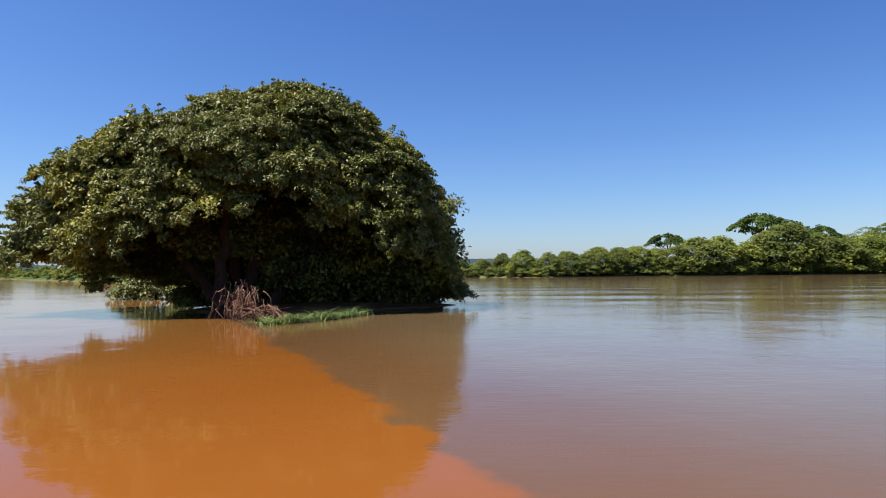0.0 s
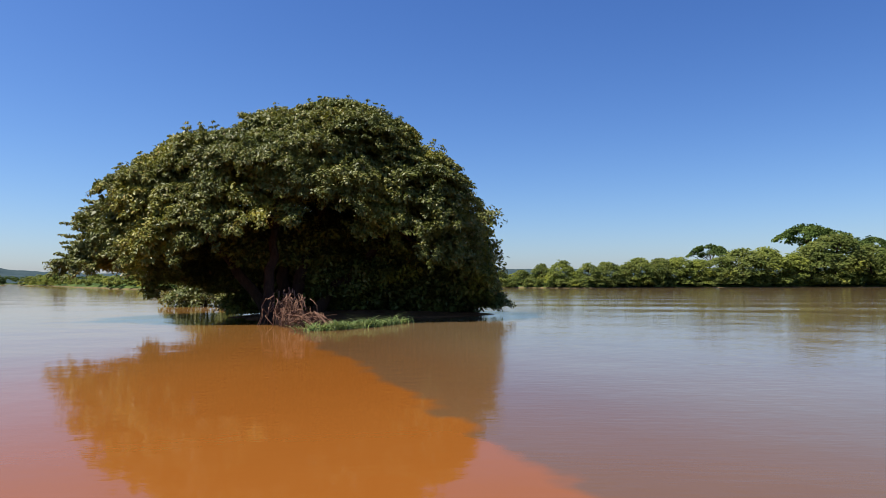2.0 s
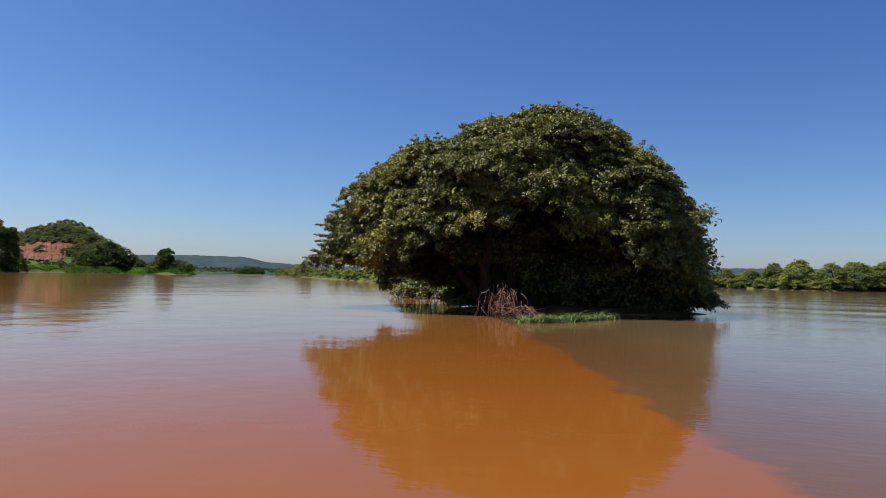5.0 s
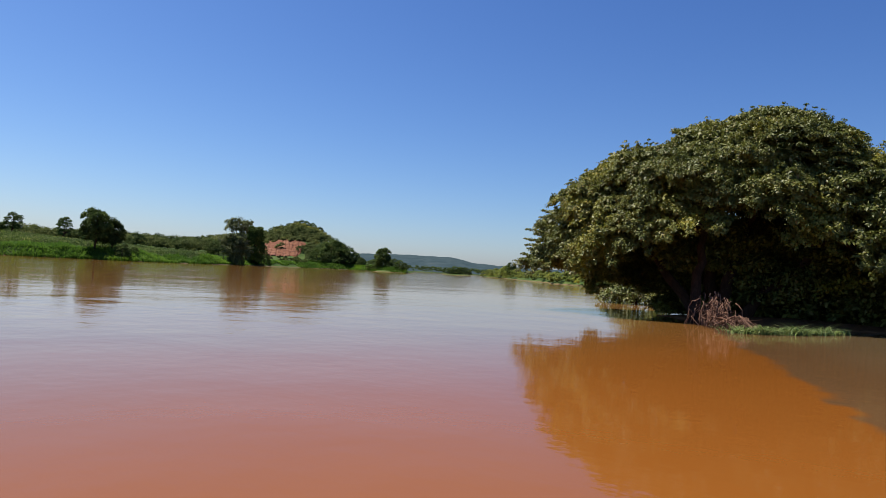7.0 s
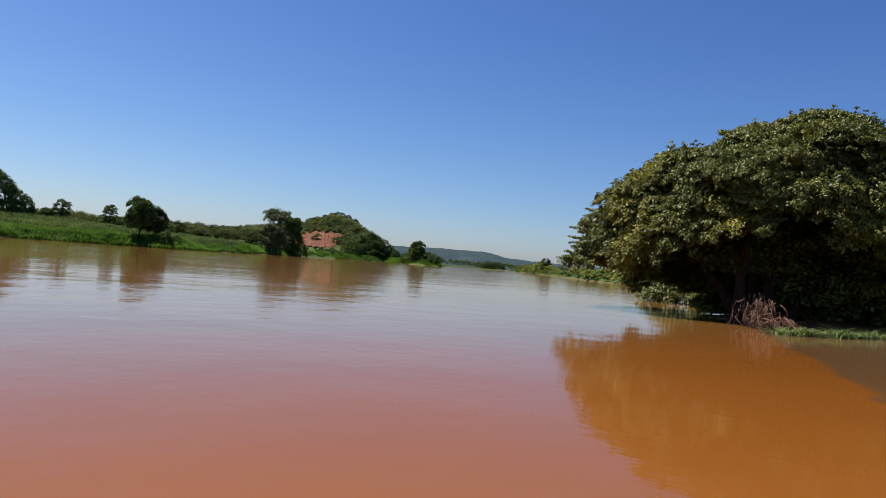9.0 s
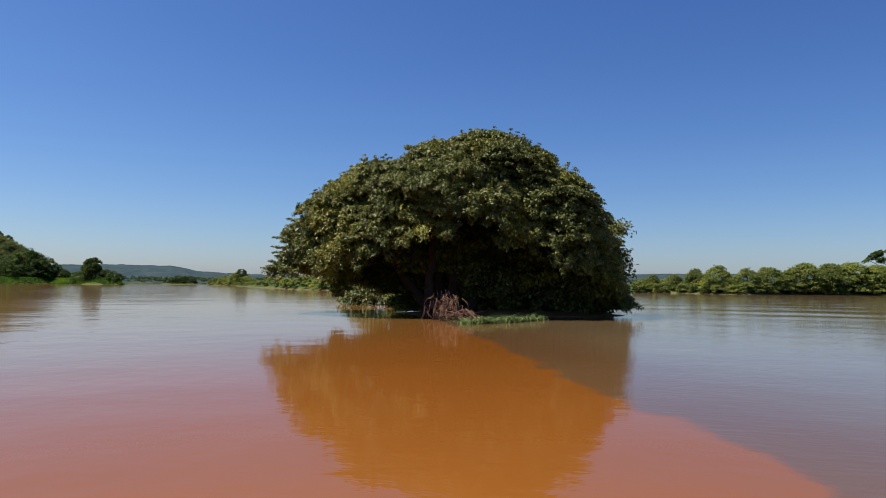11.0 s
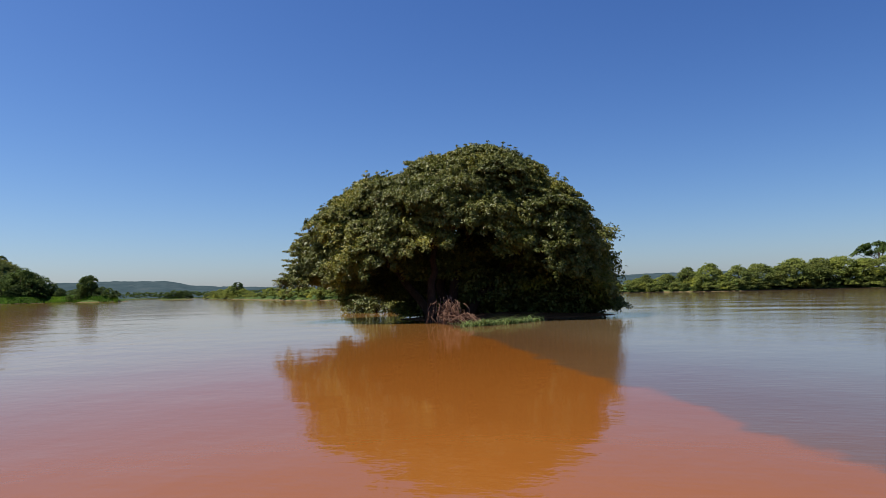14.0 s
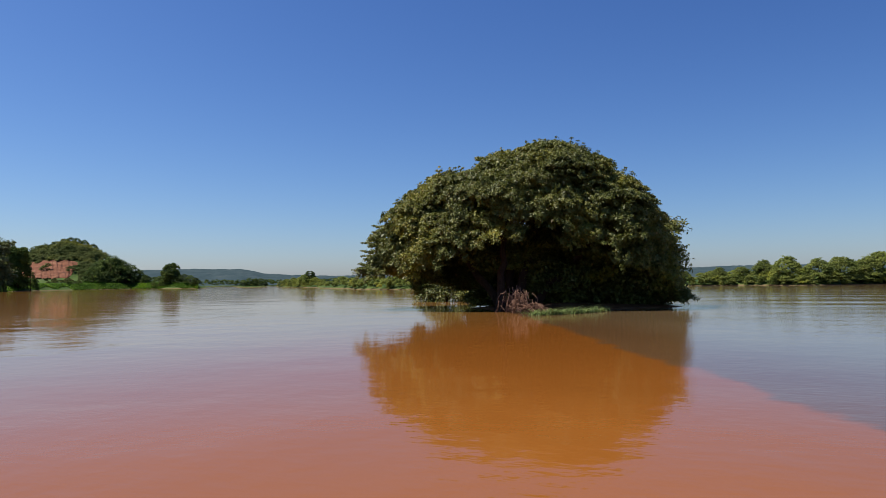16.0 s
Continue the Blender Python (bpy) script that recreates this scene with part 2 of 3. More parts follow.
def unit(v):
    return v / np.maximum(np.linalg.norm(v, axis=-1, keepdims=True), 1e-6)


def leaf_quads(c, normal, length, width, droop=0.35, jitter=0.5):
    """Folded leaf blades at c, facing about along normal."""
    n = len(c)
    nn = unit(normal + rng.normal(0, jitter, (n, 3)) + np.array([0, 0, 0.25]))
    d = rng.normal(0, 1, (n, 3))
    d -= (d * nn).sum(1, keepdims=True) * nn
    d = unit(d + normal * 0.15 - np.array([0, 0, droop]))
    side = unit(np.cross(d, nn))
    up = np.cross(side, d)
    size = rng.uniform(0.65, 1.25, (n, 1))
    ln, wd = length * size, width * size
    base, tip = c - d * ln / 2, c + d * ln / 2 - np.array([0, 0, 1]) * ln * 0.12
    mid = c + d * ln * 0.04
    return np.stack([base, mid + side * wd / 2 + up * wd * 0.16, tip, mid - side * wd / 2 + up * wd * 0.16], 1)


def clump_leaves(centre, axis, r, flat, n, length, width, inner=0.55):
    """Leaves over the upper side of a flattened pad of foliage."""
    p = unit(rng.normal(0, 1, (n, 3)))
    p[:, 2] = np.where(p[:, 2] < -0.25, -p[:, 2], p[:, 2])
    rad = rng.uniform(inner, 1.0, (n, 1)) * rng.uniform(0.85, 1.15, (n, 1))
    axis = np.asarray(axis, float) / np.linalg.norm(axis)
    e1 = unit(np.cross(axis, [0.31, 0.74, 0.11])[None])[0]
    e2 = np.cross(axis, e1)
    local = p * rad * np.array([r, r, r * flat])
    c = centre + local[:, :1] * e1 + local[:, 1:2] * e2 + local[:, 2:] * axis
    nrm = unit(p[:, :1] * e1 + p[:, 1:2] * e2 + p[:, 2:] / flat * axis + np.array([0, 0, 0.5]))
    return leaf_quads(c, nrm, length, width)


def tube(bm, pts, radii, sides=7):
    """A tapered bent limb through pts."""
    rings = []
    for i, p in enumerate(pts):
        a = Vector(pts[max(i - 1, 0)])
        b = Vector(pts[min(i + 1, len(pts) - 1)])
        d = (b - a).normalized()
        e = d.orthogonal().normalized()
        f = d.cross(e)
        rings.append([bm.verts.new(Vector(p) + (e * math.cos(k * math.tau / sides) + f * math.sin(k * math.tau / sides)) * radii[i]) for k in range(sides)])
    for r0, r1 in zip(rings, rings[1:]):
        for k in range(sides):
            bm.faces.new((r0[k], r0[(k + 1) % sides], r1[(k + 1) % sides], r1[k]))
    bm.faces.new(rings[0][::-1])
    bm.faces.new(rings[-1])


def bent(a, b, n, wander, sag=0.0):
    a, b = Vector(a), Vector(b)
    out = []
    for i in range(n):
        t = i / (n - 1)
        w = math.sin(t * math.pi)
        out.append(a.lerp(b, t) + Vector(rng.normal(0, wander, 3)) * w + Vector((0, 0, sag * w)))
    return out


# ---- plan ----
EYE0 = np.array([1.0, -5.0])


def at(az, d):
    a = radians(az)
    return np.array([EYE0[0] - d * math.sin(a), EYE0[1] + d * math.cos(a)])


LEFT_SHORE = [(130, 260), (110, 240), (95, 236), (85, 236), (76, 238), (70, 250), (65.5, 252), (64, 246), (62, 258), (60, 272), (56.5, 325), (53.5, 380), (50, 465), (46, 505), (43, 465), (41.1, 440), (40.8, 460), (41.4, 560), (41.8, 800)]
RIGHT_SHORE = [(34.6, 800), (34.8, 560), (33, 430), (31, 320), (28.5, 215), (25, 185), (15, 195), (5, 215), (-2.7, 217), (-8, 212), (-15, 226), (-21.5, 245), (-27.5, 268), (-33, 290), (-45, 320), (-70, 320), (-100, 300), (-130, 300)]
left_poly = np.array([at(*q) for q in LEFT_SHORE] + [at(42, 6000), at(90, 9000), at(130, 6000)])
right_poly = np.array([at(*q) for q in RIGHT_SHORE] + [at(-130, 6000), at(-60, 9000), at(0, 9000), at(34, 6000)])


def signed(poly, q):
    """Metres inside (+) or outside (-) a polygon, for points q (n, 2)."""
    best = np.full(len(q), 1e9)
    inside = np.zeros(len(q), bool)
    for a, b in zip(poly, np.roll(poly, -1, 0)):
        ab = b - a
        t = np.clip(((q - a) @ ab) / (ab @ ab), 0, 1)
        best = np.minimum(best, np.linalg.norm(q - a - t[:, None] * ab, axis=1))
        cross = (a[1] > q[:, 1]) != (b[1] > q[:, 1])
        with np.errstate(divide="ignore", invalid="ignore"):
            x = a[0] + (q[:, 1] - a[1]) / (b[1] - a[1]) * ab[0]
        inside ^= cross & (q[:, 0] < x)
    return np.where(inside, best, -best)


def bump_at(q, az, d, height, wide, deep):
    c = at(az, d)
    out = unit((c - EYE0)[None])[0]
    across = np.array([out[1], -out[0]])
    r = q - c
    return height * np.exp(-((r @ across) / wide) ** 2 - ((r @ out) / deep) ** 2)


def ground_height(q):
    q = np.atleast_2d(np.asarray(q, float))
    wob = 2.5 * np.sin(q[:, 0] * 0.11 + 1.7 * np.sin(q[:, 1] * 0.05)) + 1.5 * np.sin(q[:, 1] * 0.23)
    ls, rs = signed(left_poly, q) + wob, signed(right_poly, q) + wob
    far = np.linalg.norm(q - EYE0, axis=1) - 930
    isle = 13 - np.linalg.norm(q - at(36.9, 565), axis=1)
    z = np.full(len(q), -3.0)
    for s, high, rise in ((ls, 3.0, 0.075), (rs, 1.2, 0.02), (far, 1.5, 0.0), (isle, 0.8, 0.0)):
        land = np.minimum(s * 0.5, high) + np.clip(s - 8, 0, 70) * rise
        z = np.maximum(z, np.where(s > 0, land, np.maximum(s * 0.3, -3.0)))
    dry = np.clip(np.maximum(ls, rs) / 25, 0, 1)
    hills = bump_at(q, 49.7, 650, 19, 32, 75) + bump_at(q, 53, 670, 11, 60, 90) + bump_at(q, 58, 720, 8, 110, 90) + bump_at(q, -36, 720, 34, 90, 120) + bump_at(q, -50, 800, 40, 160, 120)
    return z + hills * dry


# ---- water, ground, far ridge ----
bm = bmesh.new()
bmesh.ops.create_circle(bm, cap_ends=True, segments=96, radius=4800)
water = tagged(part("water", bm, WATER, smooth=False), "muddy red-brown river water with light ripples", "water", kind="structure")

radii = np.concatenate([np.linspace(60, 180, 13), np.arange(184, 560, 4.0), np.geomspace(562, 4800, 46)])
angles = np.radians(np.concatenate([np.arange(-60, 100, 0.5), np.arange(100, 300, 4.0)]))
aa, rr = np.meshgrid(angles, radii)
q = np.stack([EYE0[0] - rr * np.sin(aa), EYE0[1] + rr * np.cos(aa)], -1).reshape(-1, 2)
z = ground_height(q) + 0.25 * np.sin(q[:, 0] * 0.4) * np.sin(q[:, 1] * 0.37)
na, nr = len(angles), len(radii)
idx = np.arange(na * nr).reshape(nr, na)
nxt = np.roll(idx, -1, 1)
faces = np.stack([idx[:-1], nxt[:-1], nxt[1:], idx[1:]], -1).reshape(-1, 4)
me = bpy.data.meshes.new("ground")
me.from_pydata(np.column_stack([q, z]).tolist(), [], faces.tolist())
for p in me.polygons:
    p.use_smooth = True
ground = tagged(link_mesh("ground", me, GROUND), "green grassy river banks and low wooded hills", "ground", kind="structure")

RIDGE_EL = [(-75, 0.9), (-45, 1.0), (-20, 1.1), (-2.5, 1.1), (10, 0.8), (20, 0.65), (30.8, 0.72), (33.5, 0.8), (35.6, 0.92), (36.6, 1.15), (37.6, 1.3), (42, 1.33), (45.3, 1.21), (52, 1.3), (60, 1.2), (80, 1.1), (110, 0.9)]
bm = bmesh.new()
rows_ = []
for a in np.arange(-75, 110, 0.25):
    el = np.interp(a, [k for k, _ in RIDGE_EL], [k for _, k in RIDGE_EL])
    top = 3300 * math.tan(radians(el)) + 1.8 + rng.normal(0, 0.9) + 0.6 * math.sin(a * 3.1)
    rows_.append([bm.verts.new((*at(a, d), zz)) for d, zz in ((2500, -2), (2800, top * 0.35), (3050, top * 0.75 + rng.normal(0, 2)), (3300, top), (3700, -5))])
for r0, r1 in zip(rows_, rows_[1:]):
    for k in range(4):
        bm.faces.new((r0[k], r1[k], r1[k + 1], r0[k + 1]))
tagged(part("backdrop", bm, RIDGE), "distant wooded ridge with blue haze put into its colour and glow", "ridge", kind="structure")

# ---- the islet tree ----
LEFT_END, RIGHT_END = np.array([-19.3, 30.1]), np.array([1.4, 36.5])
AXIS = RIGHT_END - LEFT_END
AXIS_LEN = float(np.linalg.norm(AXIS))
AXIS = AXIS / AXIS_LEN
BACK = np.array([-AXIS[1], AXIS[0]])
CROWN_TOP = [(0, 2.7), (0.03, 4.0), (0.06, 5.9), (0.09, 7.6), (0.13, 8.5), (0.18, 8.4), (0.28, 9.5), (0.38, 10.4), (0.48, 10.9), (0.57, 12.1), (0.65, 12.3), (0.72, 11.2), (0.79, 9.9), (0.86, 8.4), (0.9, 6.8), (0.94, 4.0), (0.97, 2.1), (1, 1.0)]
# lower edge of the lit front, of the hidden back, and of the dark hollow below the boughs
FRONT_LOW = [(0, 2.4), (0.06, 2.0), (0.14, 1.9), (0.2, 2.2), (0.26, 3.2), (0.34, 4.0), (0.46, 4.1), (0.58, 3.7), (0.7, 2.9), (0.82, 2.1), (0.92, 1.2), (1, 0.5)]
BACK_LOW = [(0, 2.6), (0.06, 2.3), (0.14, 1.7), (0.2, 1.5), (0.28, 1.5), (0.34, 1.4), (0.42, 1.0), (0.5, 0.6), (0.8, 0.3), (1, 0.3)]


def interp(table, s):
    return np.interp(s, [k for k, _ in table], [k for _, k in table])


def half_depth(s):
    return 6.6 * max(0.16, 1 - abs(2 * s - 1) ** 2.6) ** 0.5


def crown_point(s, phi):
    """A place on the crown's skin and the way out of it: s along its length, phi over its back (0 front, 180 back)."""
    top, low = interp(CROWN_TOP, s), interp(FRONT_LOW if phi < 1.2 else BACK_LOW, s)
    half = half_depth(s)
    zz = low + (top - low) * max(0.0, math.sin(phi)) ** 0.9
    xy = LEFT_END + AXIS * s * AXIS_LEN + BACK * (1.2 - half * math.cos(phi))
    out = Vector((*(AXIS * (2 * s - 1) * 0.9 - BACK * math.cos(phi)), math.sin(phi) * 0.9)).normalized()
    at_ = Vector((xy[0], xy[1], zz))
    w = 1.0 * noise.noise(at_ * 0.3) + 0.65 * noise.noise(at_ * 0.7 + Vector((9, 2, 5)))
    at_ = at_ + out * (w - 0.1)
    return np.array([at_.x, at_.y, max(at_.z, 0.2)]), np.array(out)


def leaf_spray(centre, axis, r, n, size):
    """A tuft of broad leaves at a twig's end."""
    return clump_leaves(centre, axis, r, 0.55, n, size, size * 0.46, 0.15)


def build_islet_tree():
    tree = new("tree")
    tree.location = (-10.0, 33.0, 0.0)
    off = np.array(tree.location)
    tagged(tree, "broad dome-shaped tree with dense glossy green leaves on an islet", "tree")
    leaves, boughs = [], []
    # boughs: flattened shelves of foliage one over another, with dark gaps between them
    for k in range(430):
        s = rng.uniform(0.0, 1.0)
        phi = radians(rng.uniform(3, 128))
        p, out = crown_point(s, phi)
        R = rng.uniform(0.65, 1.6) * (0.6 if s < 0.05 or s > 0.93 else 1.0)
        p = p - out * (0.55 * R + rng.exponential(0.25))
        axis = unit((out * 0.55 + np.array([0, 0, 0.85]) + rng.normal(0, 0.12, 3))[None])[0]
        boughs.append((p, axis))
        e1 = unit(np.cross(axis, [0.31, 0.74, 0.11])[None])[0]
        e2 = np.cross(axis, e1)
        for _ in range(int(6 + 10 * R * R)):
            a, q = rng.uniform(0, math.tau), math.sqrt(rng.uniform(0, 1))
            c = p + (e1 * math.cos(a) + e2 * math.sin(a)) * R * q + axis * (R * 0.36 * math.sqrt(1 - q * q) + rng.normal(0, 0.07))
            c[2] = max(c[2], 0.45)
            leaves.append(leaf_spray(c, axis * 0.8 + out * 0.5 + rng.normal(0, 0.25, 3), rng.uniform(0.22, 0.44), int(rng.uniform(48, 80)), rng.uniform(0.15, 0.21)))
    # sprigs that stand out of the outline
    for _ in range(260):
        s, phi = rng.uniform(0, 1), radians(rng.uniform(15, 120))
        p, out = crown_point(s, phi)
        tip = p + out * rng.uniform(-0.15, 0.2) + np.array([0, 0, rng.uniform(0, 0.2)])
        for f in np.linspace(0, 1, 4):
            c = p - out * 0.5 + (tip - p + out * 0.5) * f
            c[2] = max(c[2], 0.5)
            leaves.append(leaf_spray(c, out + np.array([0, 0, 1.0]), 0.26 * (1.25 - 0.6 * f), 20, 0.16))
    # twigs reaching over the water at the low end
    for _ in range(46):
        p, out = crown_point(rng.uniform(0, 0.06), radians(rng.uniform(8, 120)))
        tip = p + np.array([*(-AXIS * rng.uniform(0.2, 0.9)), rng.uniform(-0.15, 0.2)])
        for f in np.linspace(0, 1, 5):
            leaves.append(leaf_spray(p + (tip - p) * f, (0, 0, 1), 0.24 * (1.3 - 0.7 * f), 18, 0.17))
    # hanging spray over the water at the low end
    for k in range(44):
        f = k / 43
        c = np.array([-15.5 - 0.4 * f + rng.normal(0, 0.9 * (1 - f) + 0.12), 31.0 + 0.3 * f + rng.normal(0, 0.5 * (1 - f) + 0.15), 3.3 - 2.25 * f])
        leaves.append(leaf_spray(c, (0, 0, 1), 0.62 - 0.24 * f, int(110 * (1.25 - f)), 0.22))
    # dense inner foliage that closes the dome above the hollow
    for _ in range(640):
        s, phi = rng.uniform(0.03, 0.97), radians(rng.uniform(16, 165))
        p, out = crown_point(s, phi)
        p = p - out * rng.uniform(1.0, 2.6)
        if p[2] > 0.8:
            leaves.append(clump_leaves(p, (0, 0, 1), 1.15, 0.6, 130, 0.3, 0.16, 0.2))
    # shaded boughs between the stems
    for _ in range(420):
        s = rng.uniform(0.32, 0.96)
        lo = 2.6 if s < 0.5 else 1.0
        xy = LEFT_END + AXIS * s * AXIS_LEN + BACK * (1.2 + half_depth(s) * rng.uniform(-0.2, 0.3))
        leaves.append(clump_leaves(np.array([*xy, rng.uniform(lo, 5.2)]), (0, 0, 1), 1.0, 0.6, 120, 0.26, 0.13, 0.2))
    # the back of the dome
    for _ in range(330):
        s = rng.uniform(0.08, 0.96)
        top = interp(CROWN_TOP, s)
        f = rng.uniform(0, 1)
        xy = LEFT_END + AXIS * s * AXIS_LEN + BACK * (1.2 + half_depth(s) * (0.35 + 0.5 * math.sqrt(1 - f * f) * rng.uniform(0.6, 1.0)))
        leaves.append(clump_leaves(np.array([*xy, 2.6 + (max(top, 4.5) - 4.0) * f]), (0, 0, 1), 1.35, 0.75, 170, 0.3, 0.16, 0.1))
    # foliage that hangs to the water at the back and under the far half
    for _ in range(420):
        s = rng.uniform(0.3, 0.985)
        half = half_depth(s)
        lo = 0.42 if s < 0.42 else (0.25 if s < 0.8 else 0.0)
        xy = LEFT_END + AXIS * s * AXIS_LEN + BACK * (rng.uniform(lo, 0.85) * half + 1.2)
        leaves.append(clump_leaves(np.array([*xy, rng.uniform(0.3, 5.5)]), (0, 0, 1), 1.2, 0.75, 190, 0.28, 0.15, 0.1))
    for _ in range(230):
        s = rng.uniform(0.03, 0.38)
        xy = LEFT_END + AXIS * s * AXIS_LEN + BACK * (1.2 + half_depth(s) * rng.uniform(0.6, 1.0))
        leaves.append(clump_leaves(np.array([*xy, rng.uniform(2.3 - 5.5 * min(max(s - 0.08, 0), 0.2), 4.2)]), (0, 0, 1), 0.95, 0.5, 150, 0.25, 0.11, 0.2))
    for _ in range(240):
        s = rng.uniform(0.33, 0.97)
        xy = LEFT_END + AXIS * s * AXIS_LEN + BACK * (1.2 + half_depth(s) * rng.uniform(0.1, 0.75))
        leaves.append(clump_leaves(np.array([*xy, rng.uniform(0.0, 0.9)]), (0, 0, 1), 1.0, 0.6, 150, 0.3, 0.15, 0.2))
    v = np.concatenate(leaves)
    v[..., 2] = np.maximum(v[..., 2], 0.04)
    link_mesh("crown", quads_mesh("crown", v - off), LEAF_MAIN, tree)
    stems = [((-10.0, 30.4, 0), (-10.2, 32.4, 4.6), 0.3), ((-9.6, 33.4, 0), (-8.6, 34.8, 5.2), 0.36), ((-10.6, 33.6, 0), (-14.4, 33.4, 4.6), 0.32), ((-8.8, 34.0, 0), (-4.6, 35.6, 4.8), 0.32), ((-10.2, 34.2, 0), (-11.0, 36.4, 6.0), 0.36)]
    tops = []
    for a, b, r in stems:
        bm = bmesh.new()
        pts = bent(a - off * np.array([1, 1, 0]), b - off * np.array([1, 1, 0]), 7, 0.14)
        pts[0].z = -0.3
        tube(bm, pts, [r * (1.5 if i == 0 else 1.0 - 0.07 * i) for i in range(7)], 10)
        part("trunk", bm, BARK, tree)
        tops.append(np.array(b))
    for p, ax in boughs[::4]:
        t = min(tops, key=lambda c: np.linalg.norm(c - p))
        bm = bmesh.new()
        pts = bent(t - off, p - off, 6, 0.22, 0.5)
        tube(bm, pts, [0.17 - 0.026 * i for i in range(6)], 6)
        part("limb", bm, BARK, tree)
    return tree


main_tree = build_islet_tree()

# muddy islet under the tree
bm = bmesh.new()
rings = []
for j, f in enumerate((1.0, 0.93, 0.8, 0.5, 0.0)):
    ring = []
    for k in range(64):
        a = k * math.tau / 64
        w = 1 + 0.09 * math.sin(3 * a + 1) + 0.05 * math.sin(7 * a) + 0.03 * math.sin(17 * a)
        p = np.array([-6.4, 34.9]) + AXIS * math.cos(a) * 7.2 * f * w + BACK * math.sin(a) * 3.2 * f * w
        ring.append(bm.verts.new((*p, (-0.5, 0.02, 0.1, 0.2, 0.3)[j] + (0.05 * math.sin(5 * a + j) if j > 1 else 0))))
    rings.append(ring)
for r0, r1 in zip(rings, rings[1:]):
    for k in range(64):
        bm.faces.new((r0[k], r0[(k + 1) % 64], r1[(k + 1) % 64], r1[k]))
bmesh.ops.remove_doubles(bm, verts=bm.verts[:], dist=0.001)
tagged(part("islet", bm, MUD), "low muddy islet under the spreading tree", "ground", kind="structure")


def build_roots():
    """Tangle of washed-out dead roots at the water's edge."""
    pile = new("root_tangle")
    pile.location = (-7.9, 26.4, 0)
    tagged(pile, "tangle of sun-bleached reddish dead roots and twigs at the islet's edge", "roots")
    o = Vector(pile.location)
    for k in range(150):
        bm = bmesh.new()
        if k < 70:
            a = Vector((rng.normal(-7.6, 0.32), rng.normal(27.0, 0.25), rng.uniform(0.35, 1.35)))
            b = Vector((a.x + rng.normal(0.05, 0.25), rng.normal(26.4, 0.3), rng.uniform(-0.12, 0.1)))
        elif k < 110:
            a = Vector((rng.normal(-8.4, 0.3), rng.normal(28.2, 0.3), rng.uniform(0.6, 1.6)))
            b = Vector((a.x + rng.normal(0, 0.35), rng.normal(27.5, 0.3), -0.12))
        else:
            a = Vector((rng.uniform(-8.0, -7.0), rng.uniform(26.2, 26.8), rng.uniform(0.1, 0.5)))
            b = Vector((rng.uniform(-6.7, -5.2), rng.uniform(25.2, 26.0), rng.uniform(-0.1, 0.12)))
        r = rng.uniform(0.01, 0.034)
        tube(bm, [p - o for p in bent(a, b, 7, 0.16, 0.16)], [r * (1.0 - 0.09 * i) for i in range(7)], 5)
        part("root", bm, ROOT, pile)


build_roots()


def blades(c, height, width, lean, cols=3):
    """Upright bent blades of grass: each a run of quads."""
    n = len(c)
    a = rng.uniform(0, math.tau, n)
    d = np.stack([np.cos(a), np.sin(a), np.zeros(n)], 1)
    w = np.stack([-np.sin(a), np.cos(a), np.zeros(n)], 1)
    h = height * rng.uniform(0.55, 1.2, (n, 1))
    le = lean * rng.uniform(0.2, 1.3, (n, 1)) * h
    out = []
    for i in range(cols):
        t0, t1 = i / cols, (i + 1) / cols
        p0 = c + d * le * t0 ** 2 + np.array([0, 0, 1]) * h * (t0 - 0.25 * t0 ** 3)
        p1 = c + d * le * t1 ** 2 + np.array([0, 0, 1]) * h * (t1 - 0.25 * t1 ** 3)
        w0, w1 = width * (1 - 0.5 * t0), width * (1 - 0.92 * t1)
        out.append(np.stack([p0 - w * w0, p0 + w * w0, p1 + w * w1, p1 - w * w1], 1))
    return np.concatenate(out)


# grass fringe in front of the islet
n = 1250
u = rng.beta(1.6, 1.6, n)
c = np.stack([-6.6 + u * 3.5 + rng.normal(0, 0.1, n), 24.4 + 5.4 * u ** 1.7 + rng.normal(0, 0.45, n), np.full(n, -0.03)], 1)
tuft = np.array([0.75 + 0.9 * noise.noise(Vector((p[0] * 1.9, p[1] * 1.9, 0))) for p in c]).clip(0.25, 1.4)
fringe = link_mesh("shore_grass", quads_mesh("shore_grass", blades(c, 0.46 * tuft[:, None], 0.026, 1.5)), REED)
tagged(fringe, "short pale green grass growing out of the water before the islet", "grass", kind="stuff")

# ---- trees of the banks ----


